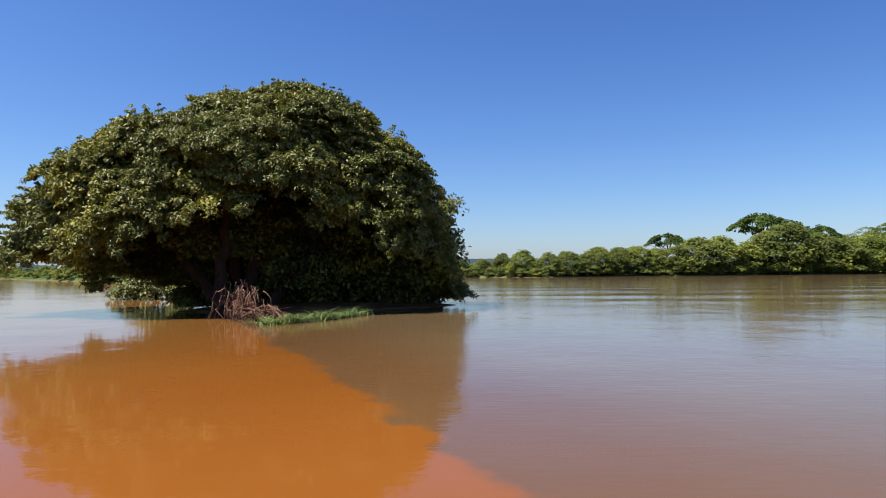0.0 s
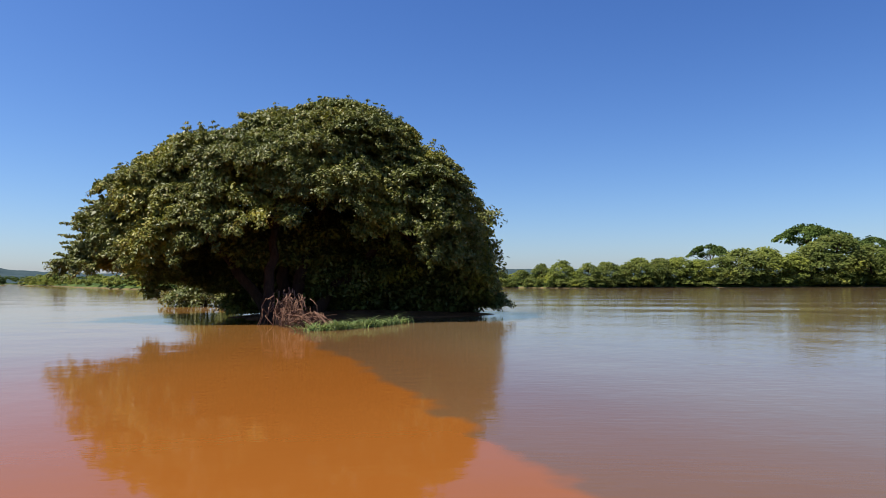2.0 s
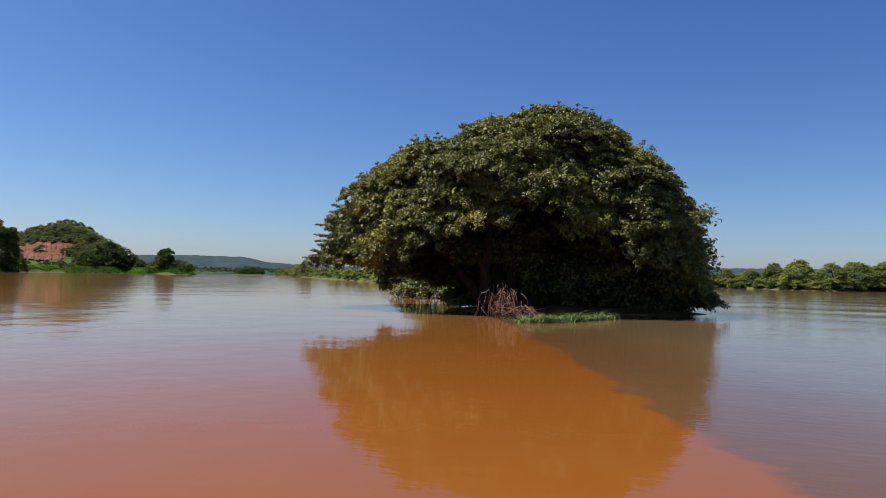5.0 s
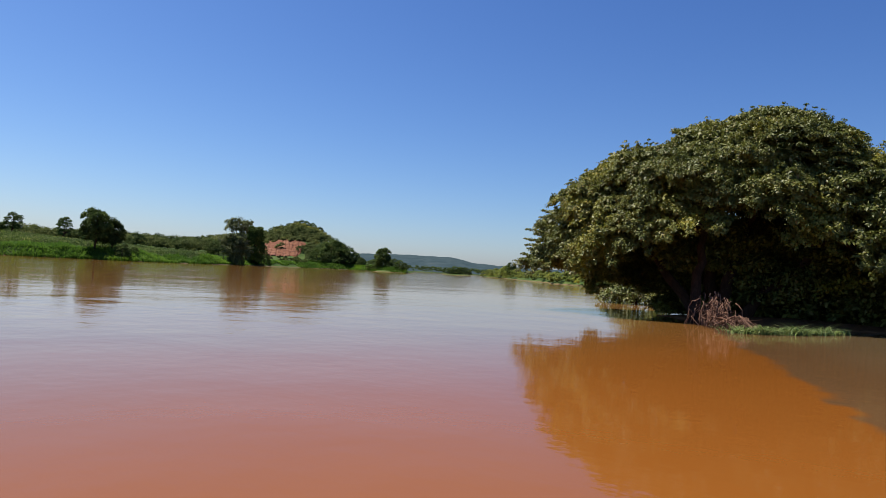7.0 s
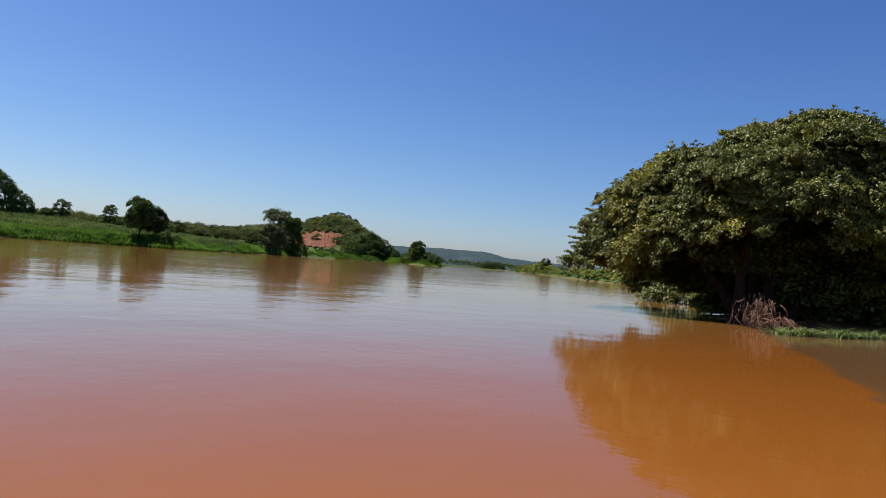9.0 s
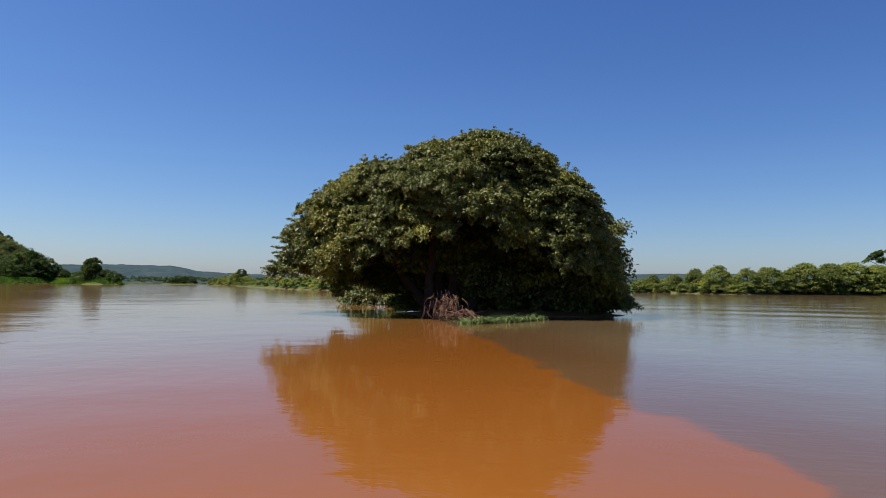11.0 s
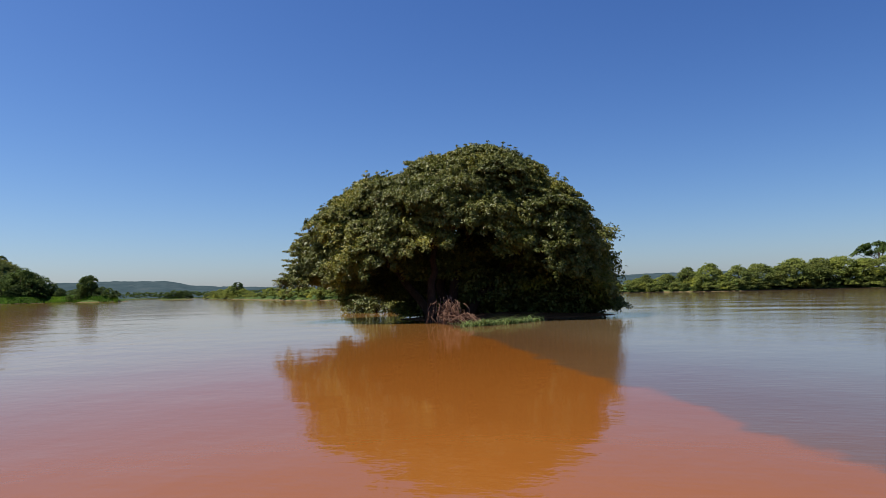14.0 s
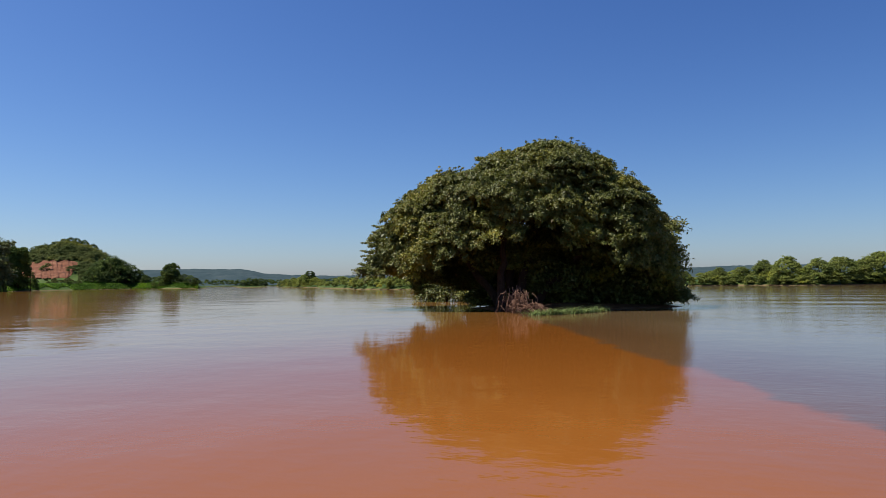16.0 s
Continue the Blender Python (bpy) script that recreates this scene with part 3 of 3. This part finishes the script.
def far_tree(name, height, width, pads, leaf, count, material, trunk=0.2, flat=0.55, form="dome", label="", lean=0.0):
    """A bank tree about 250 m off: trunk, limbs and a crown of leaf pads."""
    ob = new(name)
    tagged(ob, label, "tree" if form not in ("bush", "bamboo") else form)
    leaves, ends = [], []
    for _ in range(pads):
        a, t = rng.uniform(0, math.tau), rng.uniform(0, 1)
        if form == "umbrella":
            rad = width / 2 * math.sqrt(rng.uniform(0, 1))
            zz = height * (0.94 - 0.22 * (rad / (width / 2)) ** 2 - rng.uniform(0, 0.08))
            r = width * rng.uniform(0.09, 0.14)
            fl = 0.32
        elif form == "round":
            el = math.asin(rng.uniform(-0.75, 1))
            rad = width / 2 * math.cos(el) * rng.uniform(0.6, 1.0)
            zz = height * (0.52 + 0.43 * math.sin(el) * rng.uniform(0.75, 1.08))
            r, fl = width * rng.uniform(0.1, 0.2), 0.7
        elif form == "column":
            zz = height * (0.06 + 0.9 * t)
            rad = width / 2 * (1 - 0.25 * abs(2 * t - 0.9)) * rng.uniform(0.6, 1)
            r, fl = width * rng.uniform(0.17, 0.25), 0.8
        else:
            low = trunk if form == "dome" else 0.03
            el = math.asin(rng.uniform(0, 1)) if form == "dome" else math.asin(rng.uniform(0, 1) ** 0.8)
            rad = width / 2 * math.cos(el) * rng.uniform(0.72, 1.0)
            zz = height * (low + (0.95 - low) * math.sin(el) * rng.uniform(0.85, 1.04))
            if form == "dome":
                zz = max(zz, height * low) + rng.normal(0, 0.04) * height
            r, fl = width * rng.uniform(0.14, 0.22), flat
        p = np.array([rad * math.cos(a) + lean * zz, rad * math.sin(a), zz])
        ends.append(p)
        leaves.append(clump_leaves(p, (math.cos(a) * 0.4, math.sin(a) * 0.4, 0.8), r, fl, count, leaf, leaf * 0.6, 0.35))
    v = np.concatenate(leaves)
    v[..., 2] = np.maximum(v[..., 2], 0.05)
    link_mesh("crown", quads_mesh("crown", v), material, ob)
    bm = bmesh.new()
    tr = max(0.12, height * 0.024)
    topz = height * (0.8 if form in ("umbrella", "sparse") else 0.6)
    tube(bm, bent((0, 0, -0.8), (lean * topz, 0, topz), 6, 0.15), [tr * (1.4 - 0.18 * i) for i in range(6)], 7)
    part("trunk", bm, BARK, ob)
    for p in ends[:: max(1, len(ends) // 7)]:
        bm = bmesh.new()
        a = Vector((lean * p[2] * 0.5, 0, min(topz, p[2] * 0.62)))
        tube(bm, bent(a, p, 4, 0.12), [tr * 0.5, tr * 0.4, tr * 0.3, tr * 0.15], 5)
        part("limb", bm, BARK, ob)
    return ob


def bamboo(height, spread):
    ob = new("bamboo_clump")
    tagged(ob, "tall clump of arching bamboo with feathery pale green tops", "bamboo")
    leaves = []
    for k in range(60):
        a = rng.uniform(0, math.tau)
        base = Vector((rng.normal(0, 0.7), rng.normal(0, 0.7), -0.5))
        h = height * rng.uniform(0.3, 0.68)
        if k < 10:
            a = (0.6 if k % 2 else 3.6) + rng.normal(0, 0.25)
            h = height * rng.uniform(0.86, 0.97)
        tip = Vector((base.x + math.cos(a) * spread * rng.uniform(0.3, 1), base.y + math.sin(a) * spread * rng.uniform(0.3, 1), h))
        pts = [base.lerp(tip, t) + Vector((0, 0, h * 0.22 * math.sin(t * math.pi))) for t in np.linspace(0, 1, 7)]
        bm = bmesh.new()
        tube(bm, pts, [0.09 - 0.011 * i for i in range(7)], 5)
        part("culm", bm, LEAF_DRY, ob)
        for p in pts[2:]:
            leaves.append(clump_leaves(np.array(p), (0, 0, 1), rng.uniform(0.5, 0.95), 0.7, 46, 0.45, 0.16, 0.1))
        if k < 10:
            for _ in range(5):
                leaves.append(clump_leaves(np.array(tip) + rng.normal(0, 0.45, 3), (math.cos(a), math.sin(a), 0.6), rng.uniform(0.5, 0.8), 0.5, 50, 0.5, 0.16, 0.1))
    link_mesh("foliage", quads_mesh("foliage", np.concatenate(leaves)), LEAF_DRY, ob)
    return ob


def put(ob, az, d, el=None, tall=None, base_height=10.0, wide=1.0, eye=1.8, group="", z=None):
    """A copy of a tree at a bearing and distance from the boat, its top at the elevation el."""
    x, y = at(az, d)
    g = float(ground_height([(x, y)])[0]) if z is None else z
    g = max(g, 0.0)
    h = tall if tall else eye + d * math.tan(radians(el)) - g
    k = max(0.15, h / base_height)
    c = copy_thing(ob, pose(x, y, g - 0.05, 0, 0, rng.uniform(0, 360)) @ Matrix.Diagonal((k * wide * 1.3, k * wide * 1.3, k, 1)))
    if group:
        c["group"] = group
    return c


T_ROUND = [far_tree("tree", 10, 10.5, 60, 0.72, 60, LEAF_BANK, form="bush", label="dense green riverside tree with foliage down to the water") for _ in range(4)]
T_SHRUB = [far_tree("bush", 10, 13, 40, 0.8, 60, LEAF_BANK, form="bush", label="rounded green bush on the river bank") for _ in range(2)]
T_DARK = [far_tree("tree", 10, 9, 56, 0.56, 64, LEAF_DARK, form="bush", label="dark green leafy tree on the far bank") for _ in range(2)]
T_FIELD = [far_tree("tree", 10, 8.0, 90, 0.55, 110, LEAF_DARK, trunk=0.12, form="round", label="dark round-crowned tree at the edge of a maize field") for _ in range(2)]
T_UMB = [far_tree("tree", 10, 13, 40, 0.6, 80, LEAF_DARK, form="umbrella", label="tall flat-topped umbrella tree above the bank trees") for _ in range(2)]
T_THIN = [far_tree("tree", 10, 4.6, 70, 0.42, 50, LEAF_DARK, trunk=0.25, form="round", label="slender open-crowned tree standing behind the field") for _ in range(2)]
T_COL = [far_tree("tree", 10, 5.4, 110, 0.6, 120, LEAF_DARK, form="column", label="dense dark creeper-covered tree beside the bamboo")]
T_PALE = [far_tree("tree", 10, 6.0, 34, 0.5, 60, LEAF_BANK, trunk=0.45, form="round", label="small light green tree with a bare pale trunk behind the maize")]
BAM = bamboo(10.0, 2.2)
PROTOTYPES = T_ROUND + T_SHRUB + T_DARK + T_FIELD + T_UMB + T_THIN + T_COL + T_PALE + [BAM]


def scrub(name, spots, material, label, wide=1.5, leaf=1.3):
    """Uncounted bushes at (bearing, distance, height), as one mesh."""
    out = []
    for az, d, h in spots:
        x, y = at(az, d)
        g = max(0.0, float(ground_height([(x, y)])[0]))
        for _ in range(9):
            a, t = rng.uniform(0, math.tau), rng.uniform(0, 1) ** 0.7
            rad = 0.5 * h * wide * math.sqrt(max(0.0, 1 - t * t))
            p = np.array([x + rad * math.cos(a), y + rad * math.sin(a), g + h * (0.1 + 0.8 * t)])
            out.append(clump_leaves(p, (0, 0, 1), h * 0.34, 0.6, 34, leaf, leaf * 0.6, 0.3))
    return tagged(link_mesh(name, quads_mesh(name, np.concatenate(out)), material), label, "bushes", kind="stuff")


def pick(kind):
    return kind[int(rng.integers(len(kind)))]


# right bank: (bearing, elevation of the tops)
RIGHT_TOPS = [(-44, 2.5), (-40, 2.7), (-36, 2.5), (-33.5, 2.45), (-31.5, 2.35), (-30.2, 2.1), (-28.6, 2.5), (-26.3, 3.35), (-24.8, 2.6), (-23.4, 2.0), (-21.8, 2.45), (-20.2, 2.5), (-18.6, 1.9), (-17, 1.7), (-15.6, 1.9), (-14.2, 1.85), (-12.6, 1.9), (-11.6, 1.5), (-10, 1.6), (-8.6, 1.4), (-6.4, 1.6), (-4.8, 1.35), (-3.2, 1.0), (-1.5, 0.9), (2, 0.8), (8, 0.9)]
shore_d = lambda az: float(np.interp(-az, [-q for q, _ in RIGHT_SHORE], [d for _, d in RIGHT_SHORE]))  # noqa: E731


def edge_d(az):
    """Distance at which the right bank rises out of the water."""
    d = np.arange(shore_d(az) - 12, shore_d(az) + 25, 0.5)
    g = ground_height([at(az, k) for k in d])
    return float(d[np.argmax(g > 0.03)])


for az, el in RIGHT_TOPS:
    put(pick(T_ROUND), az, edge_d(az) + 5, el * 1.06, wide=1.0, group="right bank trees")
for az in np.arange(-45, 8, 0.9):
    el = float(np.interp(-az, [-a for a, _ in RIGHT_TOPS], [e for _, e in RIGHT_TOPS]))
    put(pick(T_ROUND + T_SHRUB), az + rng.normal(0, 0.3), edge_d(az) + rng.uniform(2, 20), el * rng.uniform(0.55, 1.0), wide=1.15, group="right bank trees")
put(T_UMB[0], -17.9, 262, 3.05, wide=0.62)
put(T_UMB[1], -24.9, 285, 4.4, wide=0.68)
put(T_UMB[0], -28.4, 300, 3.35, wide=0.6)

# left bank
put(T_FIELD[0], 65.3, 262, 3.55, wide=0.62)
put(T_FIELD[1], 64.1, 264, 2.7, wide=0.62)
put(T_DARK[0], 63.4, 256, 1.0, wide=0.9)
put(T_DARK[1], 62.6, 262, 0.75, wide=0.9)
put(T_THIN[0], 67.4, 330, 2.8, wide=0.9)
put(T_THIN[1], 70.6, 340, 2.75, wide=1.3)
put(T_FIELD[1], 71.6, 345, 1.95, wide=1.2)
for az, el in ((72.5, 2.1), (72.9, 2.8), (73.5, 3.1), (74.2, 4.0), (74.7, 4.3), (76.0, 2.9), (77.4, 3.1), (79.6, 3.4), (82, 3.2), (86, 3.4)):
    put(pick(T_DARK), az, 350, el, wide=0.62, group="trees behind the field")
for az in np.arange(56.5, 73, 0.75):
    put(pick(T_DARK), az, rng.uniform(410, 470), rng.uniform(1.6, 1.9), wide=1.2, group="tree line behind the field")
for az, el in ((75.1, 3.0), (75.9, 3.1), (76.7, 2.9)):
    put(T_PALE[0], az, 325, el, wide=0.9, group="pale trees behind the maize")
put(BAM, 55.1, 350, 3.3, wide=1.0)
scrub("tree_line", [(rng.uniform(55.8, 74), rng.uniform(420, 480), rng.uniform(5.5, 8.5)) for _ in range(150)], LEAF_OLIVE, "continuous dark green woods behind the maize field", 1.7, 0.9)
put(T_COL[0], 53.7, 380, 2.85, wide=0.7)
put(T_DARK[0], 52.9, 384, 1.2, wide=0.6)
put(T_DARK[0], 53.0, 404, 0.8)
for az, d, el in ((48.7, 500, 1.5), (48.2, 520, 1.95), (47.5, 515, 2.35), (46.8, 520, 2.05), (46.1, 522, 1.75), (45.5, 520, 1.3), (45.0, 512, 0.9), (47.8, 505, 1.2), (46.4, 512, 1.2)):
    put(pick(T_DARK), az, d, el, wide=1.0, group="trees below the red hill")
put(T_FIELD[0], 43.25, 475, 1.85, wide=0.75)
for az, d, el in ((43.0, 480, 1.1), (42.3, 468, 0.95), (41.8, 458, 0.85), (41.4, 452, 0.65), (44.0, 490, 0.8), (43.7, 480, 0.6)):
    put(pick(T_DARK), az, d, el, wide=1.2, group="bushes on the point")
# red hill
spots = [(rng.uniform(46.5, 61), rng.uniform(540, 690), rng.uniform(3.0, 6.5)) for _ in range(420)]
spots = [q for q in spots if not (49.4 < q[0] < 53.4 and q[1] < 618)]
spots += [(rng.uniform(47, 62), rng.uniform(600, 700), rng.uniform(2.5, 5.0)) for _ in range(260)]
for _ in range(1500):
    q = (rng.uniform(48.6, 53.6), rng.uniform(520, 660), rng.uniform(1.6, 3.4))
    rise = math.degrees(math.atan2(float(ground_height([at(q[0], q[1])])[0]) - 1.8, q[1]))
    if rise > 1.95 - 0.25 * max(0.0, q[0] - 51.5) + 0.12 * math.sin(q[0] * 9) or (q[0] < 49.5 and rise > 0.5):
        spots.append(q)
spots += [(51.6, 560, 5.0), (51.8, 556, 4.0), (50.2, 552, 4.6), (49.9, 556, 4.4), (49.6, 560, 4.0), (52.9, 560, 2.6)]
spots += [(rng.uniform(49.4, 52.8), rng.uniform(478, 505), rng.uniform(1.0, 2.4)) for _ in range(22)]
scrub("hill_scrub", spots, LEAF_OLIVE, "olive green scrub covering the low hill", 1.5, 1.0)
for az in (48.6, 49.2, 49.7, 50.1):
    put(pick(T_DARK), az, 650, tall=7.5, wide=1.0, group="hill scrub")
# islet upstream, far banks
for az in (36.2, 36.7, 37.1, 37.6):
    put(pick(T_DARK), az, 565, tall=rng.uniform(5.5, 7.5), wide=1.2, z=0.6, group="far islet trees")
scrub("far_woods", [(az + rng.normal(0, 0.1), rng.uniform(935, 960), rng.uniform(5, 9)) for az in np.arange(28, 47, 0.3)], LEAF_DARK, "dark line of woods on the distant bank", 1.8)
for az, d, el in ((34.6, 545, 0.35), (34.2, 520, 0.5), (33.7, 490, 0.55), (33.2, 465, 0.6), (32.8, 440, 0.8), (32.3, 420, 0.75), (31.9, 405, 0.6), (31.3, 372, 0.35)):
    put(pick(T_ROUND), az, d, el, wide=1.1, group="bushes across the river")
put(T_THIN[0], 32.4, 418, 1.25, wide=1.0)
for az in np.arange(12, 31, 1.2):
    put(pick(T_SHRUB), az, 300, 0.5, wide=1.0, group="bushes across the river")
scrub("hill_woods", [(rng.uniform(-52, -27), rng.uniform(330, 880), rng.uniform(7, 12)) for _ in range(640)], LEAF_BANK, "green woods on the hill behind the bank", 1.3)
scrub("shore_scrub", [(az + rng.normal(0, 0.1), edge_d(az) + rng.uniform(-0.5, 2.0), rng.uniform(1.4, 3.4)) for az in np.arange(-46, 12, 0.33)], LEAF_BANK, "low green bushes overhanging the bank", 1.2, 0.55)
scrub("upstream_scrub", [(az + rng.normal(0, 0.1), edge_d(az) + rng.uniform(0, 14), rng.uniform(1.4, 3.6)) for az in np.arange(12, 33.6, 0.22)], LEAF_BANK, "low green bushes along the bank upstream", 1.6, 0.7)

back_bush = far_tree("bush", 2.6, 5.4, 44, 0.26, 170, LEAF_MAIN, form="bush", label="low leafy bush at the water behind the islet tree")
back_bush.matrix_world = pose(-21.4, 50.6, -0.4, 0, 0, 40)

for ob in PROTOTYPES:
    for o in (*ob.children_recursive, ob):
        bpy.data.objects.remove(o)

# red earth cut in the hill
bm = bmesh.new()
nu, nv = 90, 40
uu, vv = np.meshgrid(np.linspace(0, 1, nu), np.linspace(0, 1, nv))
cut_az, cut_d = 53.4 - 3.9 * uu, 0 * vv
probe = np.arange(520, 670, 4.0)
for i in range(nu):
    a_ = cut_az[0, i]
    el_ = np.degrees(np.arctan2(ground_height([at(a_, d) for d in probe]) - 1.8, probe))
    cut_d[:, i] = np.interp(0.6 + 1.45 * vv[:, i], np.maximum.accumulate(el_), probe)
cut_xy = np.stack([EYE0[0] - cut_d * np.sin(np.radians(cut_az)), EYE0[1] + cut_d * np.cos(np.radians(cut_az))], -1)
cut_z = ground_height(cut_xy.reshape(-1, 2)).reshape(nv, nu)
grid = []
for j in range(nv):
    row = []
    for i in range(nu):
        u, v = uu[j, i], vv[j, i]
        ragged = 0.25 * noise.noise(Vector((u * 7, v * 4, 3)))
        inside = 1.4 - ((u - 0.45) / 0.46) ** 4 - ((v - 0.38 - 0.12 * u) / 0.46) ** 2 + 2.0 * ragged
        if 0.55 < u < 0.97 and abs(v - 1.42 + 0.72 * u) < 0.07:
            inside = 1.0
        rise = 0.7 + 1.0 * noise.noise(Vector((u * 26, v * 3, 1))) + 0.5 * math.floor(v * 5) / 5
        row.append(bm.verts.new((*cut_xy[j, i], cut_z[j, i] + (max(0.2, rise) if inside > 0.5 else -1.5))))
    grid.append(row)
for j in range(nv - 1):
    for i in range(nu - 1):
        bm.faces.new((grid[j][i], grid[j][i + 1], grid[j + 1][i + 1], grid[j + 1][i]))
tagged(part("red_earth_bank", bm, RED_EARTH), "bare eroded red earth cut in the hillside", "ground", kind="structure")

# tall grass along the left bank
n = 26000
az = rng.uniform(56.5, 84, n)
dd = np.interp(-az, [-a for a, _ in LEFT_SHORE], [d for _, d in LEFT_SHORE]) + rng.uniform(-1, 16, n)
xy = np.stack([EYE0[0] - dd * np.sin(np.radians(az)), EYE0[1] + dd * np.cos(np.radians(az))], 1)
gz = ground_height(xy)
ok = gz > -0.4
c = np.column_stack([xy, np.maximum(gz, -0.05)])[ok]
tuft = np.array([noise.noise(Vector((p[0] * 0.16, p[1] * 0.16, 0))) + 0.6 * noise.noise(Vector((p[0] * 0.5, p[1] * 0.5, 4))) for p in c])
keep = tuft > -0.6
c, tuft = c[keep], tuft[keep]
tagged(link_mesh("bank_grass", quads_mesh("bank_grass", blades(c, (1.75 + 1.5 * tuft)[:, None].clip(0.6, 3.2), 0.16, 0.6, 2)), GRASS), "bright green tall grass along the river bank", "grass", kind="stuff")

n = 24000
az = rng.uniform(41.2, 57.5, n)
dd = np.interp(-az, [-a for a, _ in LEFT_SHORE[:17]], [d for _, d in LEFT_SHORE[:17]]) + rng.uniform(-3, 34, n)
xy = np.stack([EYE0[0] - dd * np.sin(np.radians(az)), EYE0[1] + dd * np.cos(np.radians(az))], 1)
gz = ground_height(xy)
c = np.column_stack([xy, gz])[gz > -0.1]
tagged(link_mesh("meadow_grass", quads_mesh("meadow_grass", blades(c, 1.4, 0.25, 0.7, 2)), GRASS), "bright green meadow grass on the far shore", "grass", kind="stuff")

# maize rows
rows_az = []
for k in range(26):
    m_ = 230
    az = np.linspace(57.5, 84, m_) + rng.normal(0, 0.02, m_)
    dd = np.interp(-az, [-a for a, _ in LEFT_SHORE], [d for _, d in LEFT_SHORE]) + 17 + k * 2.4 + rng.normal(0, 0.2, m_)
    rows_az.append(np.stack([EYE0[0] - dd * np.sin(np.radians(az)), EYE0[1] + dd * np.cos(np.radians(az))], 1))
xy = np.concatenate(rows_az)
c = np.column_stack([xy, ground_height(xy) - 0.05])
c = np.repeat(c, 4, 0)
c[:, 2] += np.tile([0.1, 0.5, 0.9, 1.3], len(xy))
tagged(link_mesh("maize_field", quads_mesh("maize_field", blades(c, 1.0, 0.2, 1.2, 2)), CORN), "rows of tall green maize with pale tassels", "maize", kind="stuff")
